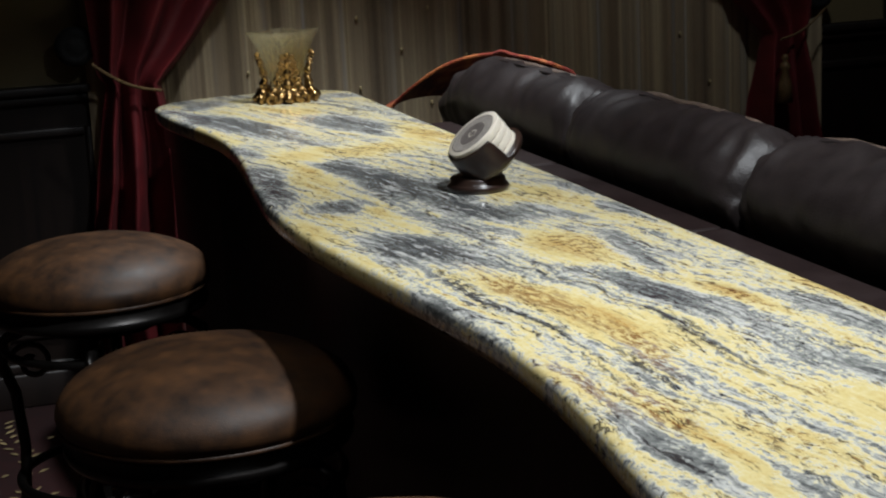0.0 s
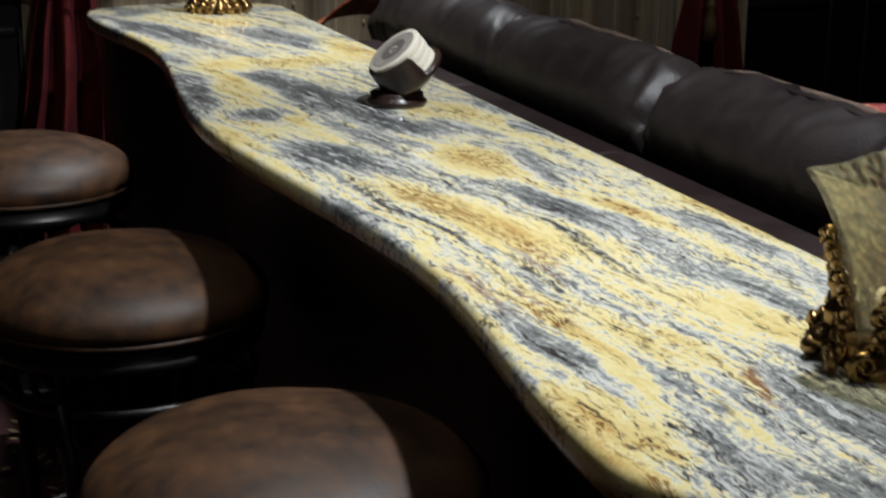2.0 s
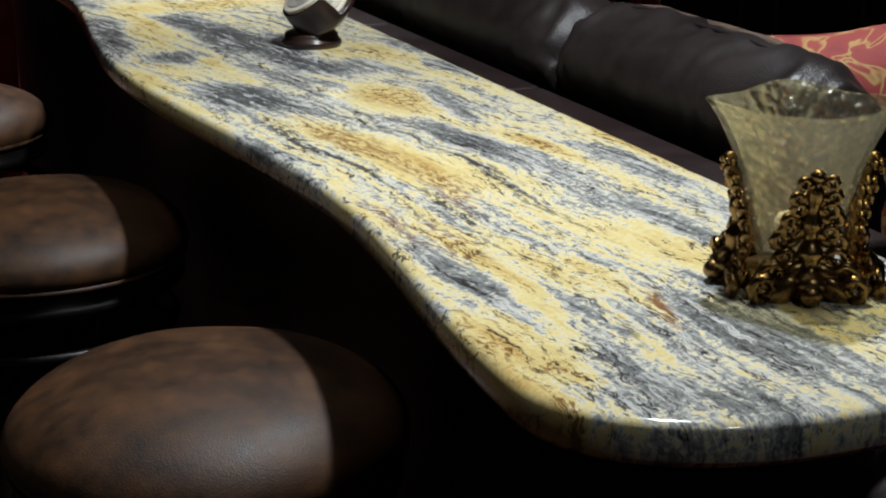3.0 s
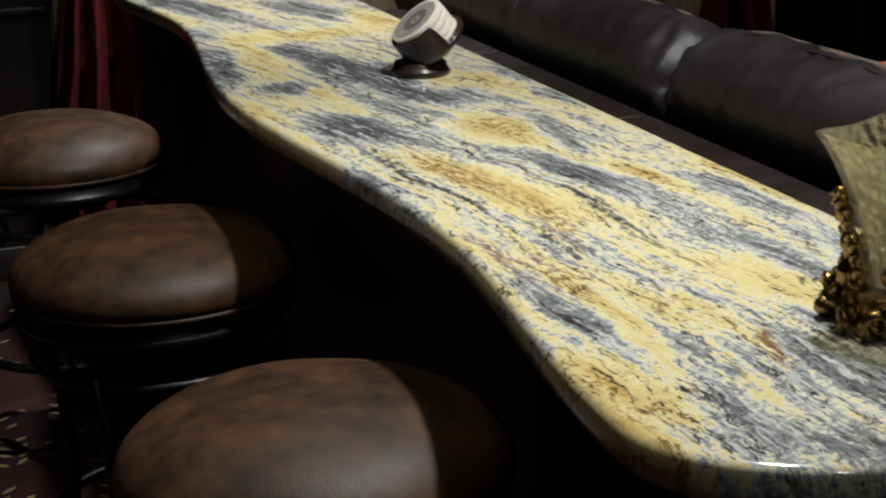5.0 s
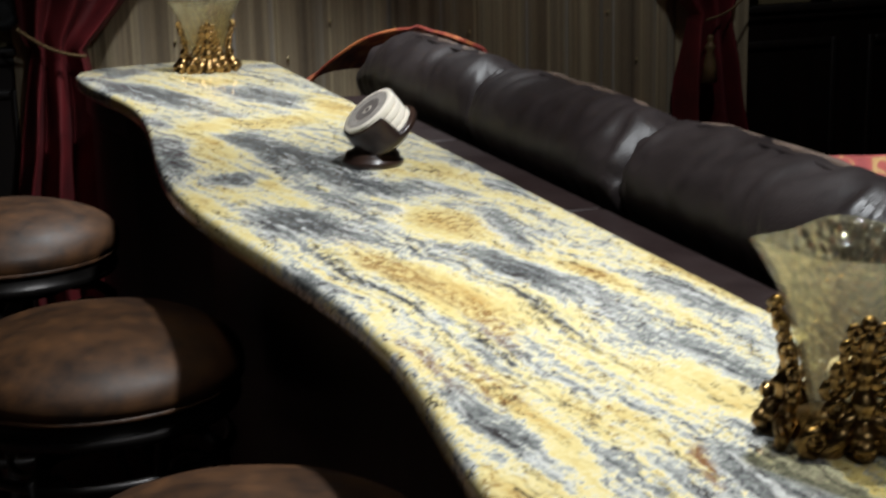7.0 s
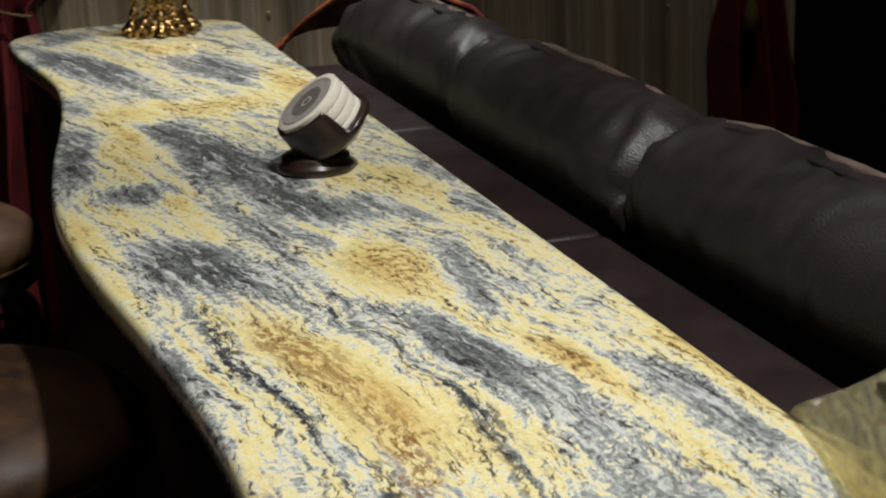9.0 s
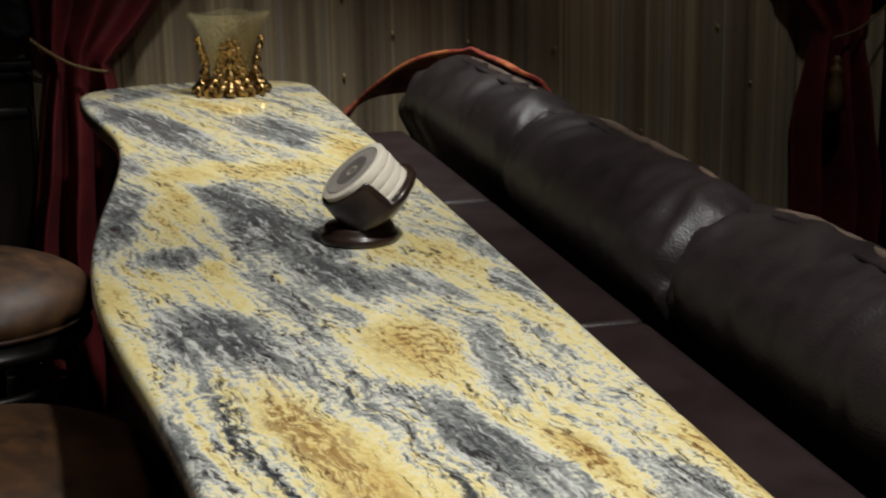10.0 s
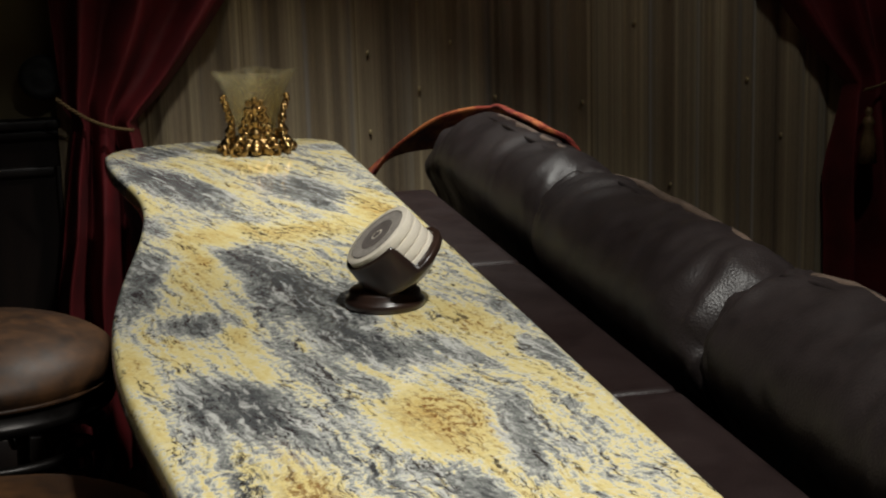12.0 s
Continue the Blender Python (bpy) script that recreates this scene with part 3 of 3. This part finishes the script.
def bar_stool(x, y, turn):
    ob = thing("bar_stool", "round brown leather bar stool with a dark iron frame", "bar stool", "stools along the counter", at=pose(x, y, 0, 0, 0, turn))
    R = 0.228
    prof = [(0, 0.738)]
    for i in range(1, 25):
        a = math.pi / 2 * i / 24
        prof.append((R * math.sin(a) ** 0.96, 0.650 + 0.088 * math.cos(a) ** 0.97))
    prof += [(R * 0.994, 0.644), (R * 0.984, 0.639), (R * 0.975, 0.636), (R * 0.965, 0.635), (0, 0.635)]
    seat = lathe(prof, 72)
    for v in seat.verts:
        v.co.z += 0.0025 * noise.noise(v.co * 11) if v.co.z > 0.67 else 0
    part("seat", seat, SEAT_LEATHER, ob, "domed distressed brown leather cushion")
    part("piping", tube([(R * 0.975 * math.cos(a), R * 0.975 * math.sin(a), 0.634) for a in (2 * math.pi * i / 64 for i in range(64))], 0.0045, 8, closed=True), SEAT_LEATHER, ob)
    part("seat_frame", lathe([(0.15, 0.629), (R * 0.945, 0.629), (R * 0.955, 0.623), (R * 0.95, 0.607), (R * 0.965, 0.605), (R * 0.97, 0.597), (R * 0.955, 0.589), (0.15, 0.589)], 56), IRON, ob)
    part("swivel", lathe([(0, 0.591), (0.09, 0.591), (0.09, 0.561), (0.12, 0.560), (0.12, 0.554), (0, 0.554)], 32), IRON, ob)
    part("frame_ring", tube([(0.200 * math.cos(a), 0.200 * math.sin(a), 0.525) for a in (2 * math.pi * i / 56 for i in range(56))], 0.009, 10, closed=True), IRON, ob)
    part("foot_ring", tube([(0.195 * math.cos(a), 0.195 * math.sin(a), 0.24) for a in (2 * math.pi * i / 56 for i in range(56))], 0.010, 10, closed=True), IRON, ob)
    for k in range(4):
        a = math.pi / 4 + k * math.pi / 2
        c, s = math.cos(a), math.sin(a)
        pts = [(r * c, r * s, z) for r, z in ((0.11, 0.557), (0.17, 0.555), (0.205, 0.532), (0.210, 0.48), (0.190, 0.42), (0.182, 0.30), (0.195, 0.16), (0.225, 0.05), (0.235, 0.006))]
        part("leg", tube(pts, 0.012, 10), IRON, ob)
        pts = []
        for i in range(26):
            t = i / 25
            q = t * 2 * math.pi * 1.25
            rr = 0.045 * (1 - 0.75 * t)
            pts.append(((0.150 + rr * math.cos(q + 0.4)) * c, (0.150 + rr * math.cos(q + 0.4)) * s, 0.482 + rr * math.sin(q + 0.4)))
        part("scroll", tube(pts, 0.006, 8), IRON, ob)
    return ob


stool = bar_stool(-0.656, 1.424, 10)
copy_thing(stool, pose(-0.735, 2.323, 0, 0, 0, 33))
copy_thing(stool, pose(-0.591, 0.62, 0, 0, 0, -8))

# ---- sofa ----
sofa = thing("sofa", "dark brown leather sofa with loose puffy back cushions", "sofa")
SY0, SY1 = 0.30, 3.05
part("base", box(0.02, 0.98, SY0, SY1, 0.06, 0.30, 0.03), SOFA_LEATHER, sofa)
seams = [SY0, 0.52, 1.167, 1.816, 2.47]
for a, b in zip(seams, seams[1:]):
    bm = box(0.006, 0.090, a + 0.0015, b - 0.0015, 0.30, 0.886, 0.014, segments=4)
    part("back_panel", bm, SOFA_FLAT, sofa, "smooth flat leather back rail")
for y0, y1 in ((SY0 - 0.2, SY0 - 0.002), (SY1 + 0.002, SY1 + 0.2)):
    part("arm", box(0.02, 0.95, y0, y1, 0.06, 0.64, 0.06, segments=4), SOFA_LEATHER, sofa)


BACK = [(0.165, 0.62), (0.155, 0.78), (0.136, 0.850), (0.110, 0.905), (0.114, 0.950), (0.140, 0.988), (0.180, 1.010), (0.220, 1.014),
        (0.258, 0.996), (0.284, 0.95), (0.295, 0.85), (0.300, 0.70), (0.280, 0.60), (0.200, 0.585)]
SEAT = [(0.26, 0.33), (0.25, 0.40), (0.27, 0.46), (0.34, 0.49), (0.60, 0.505), (0.86, 0.49), (0.96, 0.46), (1.0, 0.40), (0.98, 0.33), (0.90, 0.302), (0.60, 0.30), (0.34, 0.302)]


def smooth_loop(points, count):
    n, out = len(points), []
    for i in range(count):
        t = i / count * n
        k, f = int(t), t - int(t)
        p = [Vector(points[(k + d) % n]) for d in (-1, 0, 1, 2)]
        out.append(0.5 * (2 * p[1] + (p[2] - p[0]) * f + (2 * p[0] - 5 * p[1] + 4 * p[2] - p[3]) * f * f + (3 * p[1] - p[0] - 3 * p[2] + p[3]) * f ** 3))
    return out


def cushion(profile, y0, y1, seed, drop=0.0, crease=0.0062):
    """A stuffed cushion: a rounded section run from y0 to y1, drawn in and creased at its ends; drop: how far its top falls away at y1."""
    bm = bmesh.new()
    loop = smooth_loop(profile, 56)
    mid = sum(loop, Vector((0, 0))) / len(loop)
    rings, nt = [], 84
    for i in range(nt + 1):
        t = math.sin(math.pi / 2 * (2 * i / nt - 1))
        y = (y0 + y1) / 2 + (y1 - y0) / 2 * t
        s = 0.68 + 0.32 * (1 - abs(t) ** 13) ** 0.5
        ring = []
        for p in loop:
            d = p - mid
            out = d.normalized()
            q = mid + d * s
            top = max(0.0, min(1.0, (p.y - 0.80) / 0.2))
            fall = drop * top * max(0.0, (t - 0.50) / 0.50) ** 2.2
            fine = noise.noise(Vector((y * 30 + 2.5 * noise.noise(Vector((y * 6, q.x * 9, q.y * 9 + seed))), q.x * 7, q.y * 8 + seed)))
            broad = noise.noise(Vector((y * 6, q.x * 6, q.y * 6 + seed)))
            amount = crease * (0.3 + 0.9 * top + 2.4 * abs(t) ** 7)
            pucker = noise.noise(Vector((t * 2.5, q.x * 42, q.y * 42 + seed))) * abs(t) ** 7
            q = q + out * (amount * fine + 0.007 * broad + 0.011 * pucker)
            slump = top * max(0.0, -t) ** 4
            ring.append(bm.verts.new((q.x + 0.014 * slump, y, q.y - fall - 0.016 * slump)))
        rings.append(ring)
    n = len(loop)
    for a, b in zip(rings, rings[1:]):
        for k in range(n):
            bm.faces.new((a[k], a[(k + 1) % n], b[(k + 1) % n], b[k]))
    for ring, y in ((rings[0], y0), (rings[-1], y1)):
        c = bm.verts.new((mid.x, y, mid.y))
        for k in range(n):
            bm.faces.new((ring[k], ring[(k + 1) % n], c))
    return bm


gaps = [0.585, 1.231, 1.880, 2.70]
seats = list(zip(gaps, gaps[1:]))
gaps = [0.56, 1.195, 1.868, 2.70]
for i, (a, b) in enumerate(zip(gaps, gaps[1:])):
    drop = 0.075 if i == 2 else 0.0
    proud = (0.002, -0.008, 0.008)[i]
    ob = part("back_cushion", cushion([(x + proud, z) for x, z in BACK], a + 0.005, b - 0.005, i * 3.7, drop), SOFA_LEATHER, sofa, "puffy creased dark leather back cushion")
    for name, x, z, r, mat, label in (("seam", 0.203, 1.0135, 0.0035, SOFA_LEATHER, ""), ("welt", 0.232, 1.010, 0.007, SUEDE, "worn brown suede edge")):
        pts = []
        for k in range(41):
            t = k / 40
            y = a + 0.035 + (b - a - 0.07) * t
            dip = 0.012 * abs(2 * t - 1) ** 6 + 0.026 * (1 - t) ** 8 + drop * max(0.0, (2 * t - 1.5) / 0.5) ** 2.2
            pts.append((x + 0.005 * noise.noise(Vector((y * 14, i, 5))), y, z - dip + 0.004 * noise.noise(Vector((y * 11, i, 0)))))
        part(name, tube(pts, r, 8), mat, ob, label)
    part("seat_cushion", cushion(SEAT, seats[i][0] + 0.001, seats[i][1] - 0.001, i * 2.3 + 9), SOFA_LEATHER, sofa)

# ---- throw over the far end of the sofa, pillow at the near end ----


def throw_at(u, v):
    y = 2.24 + 0.81 * u
    fall = 0.15 * min(1.0, max(0.0, (y - 2.55) / 0.47)) ** 1.4
    wrap = max(0.0, (y - 2.62) / 0.50)
    a = 0.32 - 1.65 * min(1.0, wrap * 1.5) + (1.9 + 1.2 * min(1.0, wrap)) * v
    x = 0.205 + (0.125 + 0.045 * min(1.0, wrap)) * math.sin(a)
    z = 0.920 + 0.106 * math.cos(a) - fall + 0.006
    return (x, y, z + 0.004 * noise.noise(Vector((u * 9, v * 6, 2))))


throw = part("throw_blanket", sheet(40, 40, throw_at), THROW)
solid = throw.modifiers.new("thickness", "SOLIDIFY")
solid.thickness = 0.008
tagged(throw, "red and orange woven throw draped over the sofa end", "throw")


def pillow(x, y, z, m):
    own = bmesh.new()
    bmesh.ops.create_cube(own, size=2.0)
    bmesh.ops.subdivide_edges(own, edges=own.edges[:], cuts=15, use_grid_fill=True)
    for v in own.verts:
        u, t, w = v.co
        edge = (1 - u ** 4) * (1 - w ** 4)
        ear = 1 - 0.10 * (1 - min(1, abs(u * w) ** 1.5))
        v.co = Vector((u * 0.21 * ear, t * (0.012 + 0.075 * max(0, edge) ** 0.6), w * 0.21 * ear)) + 0.004 * noise.noise_vector(v.co * 2.5)
    for v in own.verts:
        v.co = m @ v.co
    ob = part("throw_pillow", own, PILLOW)
    return tagged(ob, "red throw pillow with gold scroll pattern on the sofa", "pillow")


pillow(0, 0, 0, pose(0.385, 0.78, 0.82, 0, -10, -40))

# ---- candle vases: crackle glass with gilded leaf corners ----


def candle_vase(x, y, turn):
    ob = thing("candle_vase", "flared square crackle-glass candle vase with gilded leaf corners", "candle vase", "vases on the counter", at=pose(x, y, TOPZ, 0, 0, turn))

    def ring(z, half, point):
        pts = []
        for i in range(48):
            a = 2 * math.pi * i / 48
            c, s = math.cos(a), math.sin(a)
            sq = 1 / (abs(c) ** 9 + abs(s) ** 9) ** (1 / 9)
            r = half * (1 + (sq - 1) * point)
            pts.append((r * math.cos(a + math.pi / 4 * 0), r * math.sin(a), z))
        return pts

    bm = bmesh.new()
    prof = [(0.012, 0.0), (0.03, 0.029), (0.055, 0.033), (0.08, 0.038), (0.105, 0.044), (0.13, 0.052), (0.15, 0.060), (0.165, 0.068), (0.171, 0.072)]
    outer = [ring(z, h, 0.9) for z, h in [(0.012, 0.026)] + prof[1:]]
    inner = [ring(z, h - 0.005, 0.9) for z, h in prof[1:][::-1]]
    rows = []
    for k, pts in enumerate(outer + inner):
        lift = []
        for (px, py, pz) in pts:
            a = math.atan2(py, px)
            top = max(0, (pz - 0.12) / 0.051)
            lift.append((px, py, pz + 0.004 * top * (abs(math.sin(2 * a)) ** 2 - 0.4)))
        rows.append([bm.verts.new(p) for p in lift])
    for a, b in zip(rows, rows[1:]):
        for i in range(48):
            bm.faces.new((a[i], a[(i + 1) % 48], b[(i + 1) % 48], b[i]))
    bm.faces.new(rows[0][::-1])
    bm.faces.new(rows[-1])
    part("glass", bm, GLASS, ob, "clear crackle glass")
    part("base", lathe([(0, 0.014), (0.045, 0.014), (0.055, 0.009), (0.060, 0.004), (0.058, 0.0), (0, 0.0)], 36), GOLD, ob)
    part("candle", lathe([(0, 0.060), (0.004, 0.061), (0.019, 0.063), (0.021, 0.059), (0.021, 0.032), (0, 0.032)], 24), WAX, ob)
    rnd = random.Random(11)
    for k in range(4):
        a = math.pi / 4 + k * math.pi / 2
        bm = bmesh.new()
        pts, radii = [], []
        for i in range(20):                       # climbing stem, bowed out with the glass
            t = i / 19
            r = 0.044 + 0.026 * (1 - t) ** 3 + 0.022 * t ** 1.6
            pts.append((r * math.cos(a), r * math.sin(a), 0.010 + 0.102 * t))
            radii.append((0.0115 + 0.0035 * math.sin(t * 23)) * (1 - 0.5 * t))
        tube(pts, radii, 7, bm)
        away = Vector((math.cos(a), math.sin(a), 0))
        # acanthus lobes either side in three tiers, each tier narrower than the one below
        for t, reach, size in ((0.02, 0.040, 0.022), (0.09, 0.026, 0.021), (0.18, 0.034, 0.016), (0.28, 0.016, 0.017), (0.40, 0.027, 0.013),
                               (0.50, 0.013, 0.013), (0.62, 0.020, 0.011), (0.74, 0.009, 0.011), (0.86, 0.016, 0.009), (0.98, 0.008, 0.009)):
            p = Vector(pts[round(t * 19)])
            for sgn in (-1, 1):
                own = size * rnd.uniform(0.88, 1.12)
                side = Vector((-math.sin(a), math.cos(a), 0)) * sgn
                q = p + side * reach * 0.6 - away * 0.008 * (1 - t) + Vector((0, 0, rnd.uniform(-0.002, 0.002)))
                turn3 = Euler((rnd.uniform(-0.5, 0.5), sgn * rnd.uniform(0.2, 0.8), a + math.pi / 2)).to_matrix().to_4x4()
                ball(bm, q, own, (0.95, 0.36, 0.55), turn3, 10)
                c = q + side * own * 0.75 + Vector((0, 0, own * 0.15)) + away * 0.004
                curl = [c + side * own * 0.55 * (1 - 0.09 * w) * math.cos(w) + Vector((0, 0, 1)) * own * 0.55 * (1 - 0.09 * w) * math.sin(w) for w in (-1.6, -0.8, 0.0, 0.8, 1.6, 2.4, 3.2, 4.0, 4.8)]
                tube(curl, [0.0058 * (1 - 0.4 * t) * k for k in (1, 1, 1, 0.95, 0.9, 0.8, 0.7, 0.6, 0.5)], 6, bm)
        ball(bm, Vector(pts[-1]) + Vector((0, 0, 0.006)), 0.0075, (1, 1, 0.9), None, 8)
        ball(bm, (0.074 * math.cos(a), 0.074 * math.sin(a), 0.011), 0.011, (1.2, 1, 1), None, 8)
        part("leaf_corner", bm, GOLD, ob, "gilded cast acanthus corner")
    return ob


vase = candle_vase(-0.13, 0.18, 22)
copy_thing(vase, pose(-0.19, 2.93, TOPZ, 0, 0, 38))

# ---- coaster holder ----
holder = thing("coaster_holder", "tilted dark wooden coaster cup on a round foot, full of coasters", "coaster holder", at=pose(-0.165, 1.548, TOPZ))
part("foot", lathe([(0, 0.026), (0.020, 0.0255), (0.043, 0.024), (0.046, 0.021), (0.046, 0.014), (0.049, 0.0125), (0.0515, 0.009), (0.0515, 0.004), (0.049, 0.0), (0, 0.0)], 56), BLACK_WOOD, holder)
AXIS = Vector((-0.645, -0.064, 0.766)).normalized()
NOTCH = Vector((0.713, 0.024, 0.697))
NOTCH = (NOTCH - AXIS * NOTCH.dot(AXIS)).normalized()
TURN = Matrix((NOTCH, AXIS.cross(NOTCH), AXIS)).transposed().to_4x4()
FACE = Matrix.Translation((-0.009, -0.008, 0.096)) @ TURN       # middle of the top coaster's face


def cup():
    """A turned cup about z, its wall cut away over the half towards +x."""
    bm = bmesh.new()
    steps = 96
    rows = []

    def rim(a):
        a = (a + math.pi) % (2 * math.pi) - math.pi
        return min(1, max(0, (abs(a) - radians(84)) / radians(3)))

    floor, lip = -0.0555, -0.006
    outer = [(0.018, floor - 0.022), (0.034, floor - 0.018), (0.047, floor - 0.010), (0.0585, floor - 0.004), (0.0605, floor + 0.002), (0.0595, floor + 0.006)]
    for r, z in outer:
        rows.append([bm.verts.new((r * math.cos(a), r * math.sin(a), z)) for a in (2 * math.pi * i / steps for i in range(steps))])
    for r, dz in ((0.0570, -0.004), (0.0562, -0.001), (0.0545, 0.0), (0.0525, -0.001), (0.0518, -0.004)):
        rows.append([bm.verts.new((r * math.cos(a), r * math.sin(a), floor + 0.009 + (lip - floor - 0.009) * rim(a) + dz)) for a in (2 * math.pi * i / steps for i in range(steps))])
    rows.append([bm.verts.new((0.0515 * math.cos(a), 0.0515 * math.sin(a), floor)) for a in (2 * math.pi * i / steps for i in range(steps))])
    for a, b in zip(rows, rows[1:]):
        for i in range(steps):
            bm.faces.new((a[i], a[(i + 1) % steps], b[(i + 1) % steps], b[i]))
    bm.faces.new(rows[0])
    bm.faces.new(rows[-1])
    for v in bm.verts:
        v.co = FACE @ v.co
    return bm


part("cup", cup(), BLACK_WOOD, holder, "dark turned wooden cup with its upper side cut away")
part("neck", tube([(0.0, 0, 0.020), (0.003, 0.0, 0.030), (0.012, 0.0, 0.046)], [0.030, 0.024, 0.030], 20), BLACK_WOOD, holder)
for i in range(4):
    m = Matrix.Translation((-0.165, 1.548, TOPZ)) @ FACE @ pose(0.0006 * (i % 2), 0.0008 * (i % 3) - 0.0008, -0.0138 * (i + 1))
    ob = thing("coaster", "round cream stone coaster stacked in the holder", "coaster", "stacked coasters", at=m)
    part("disc", lathe([(0, 0.0130), (0.0495, 0.0130), (0.0503, 0.0124), (0.0505, 0.0118), (0.0505, 0.0010), (0.0502, 0.0004), (0.0495, 0.0), (0, 0.0)], 64), STONE, ob)
    if i == 0:
        bm = lathe([(0.0405, 0.0134), (0.0420, 0.0134)], 48)
        part("printed_ring", bm, PRINT, ob, "thin dark printed ring")
        part("printed_border", lathe([(0.0260, 0.0133), (0.0400, 0.0133)], 48), PRINT_PALE, ob, "faded grey printed border")
        bm = lathe([(0.0, 0.0135), (0.006, 0.0135)], 32)
        lathe([(0.0085, 0.0135), (0.0255, 0.0135)], 48, bm=bm, m=Matrix())
        part("emblem", bm, PRINT, ob, "worn dark printed round emblem")

# ---- carpet leaves ----
rng = random.Random(8)
leaves = bmesh.new()


def woven_leaf(cx, cy, turn, long, wide):
    c, s = math.cos(turn), math.sin(turn)
    leaves.faces.new([leaves.verts.new((cx + long * a * c - wide * b * s, cy + long * a * s + wide * b * c, 0.003)) for a, b in ((-1, 0), (-0.5, 0.8), (0.2, 1), (1, 0), (0.2, -1), (-0.5, -0.8))])


for i in range(13):
    x0 = -2.25 + 0.19 * i
    y = -1.7 + rng.uniform(0, 0.05)
    while y < 3.52:
        x = x0 + 0.035 * math.sin(y * 8.5 + i * 1.9)
        for side in (-1, 1):
            if rng.random() < 0.88 and (x < -0.55 or y < 0.05):
                turn = math.pi / 2 - side * rng.uniform(0.6, 1.0)
                woven_leaf(x + side * 0.021, y + rng.uniform(-0.008, 0.008), turn, rng.uniform(0.017, 0.024), rng.uniform(0.005, 0.0075))
        if rng.random() < 0.2 and (x < -0.6 or y < 0.0):
            woven_leaf(x + rng.choice((-0.075, 0.075)), y, rng.uniform(0, 3), 0.013, 0.007)
        y += rng.uniform(0.040, 0.052)
tagged(part("carpet_leaf_pattern", leaves, LEAF), "pale gold leaf sprigs woven in the red carpet", "carpet pattern", kind="stuff")
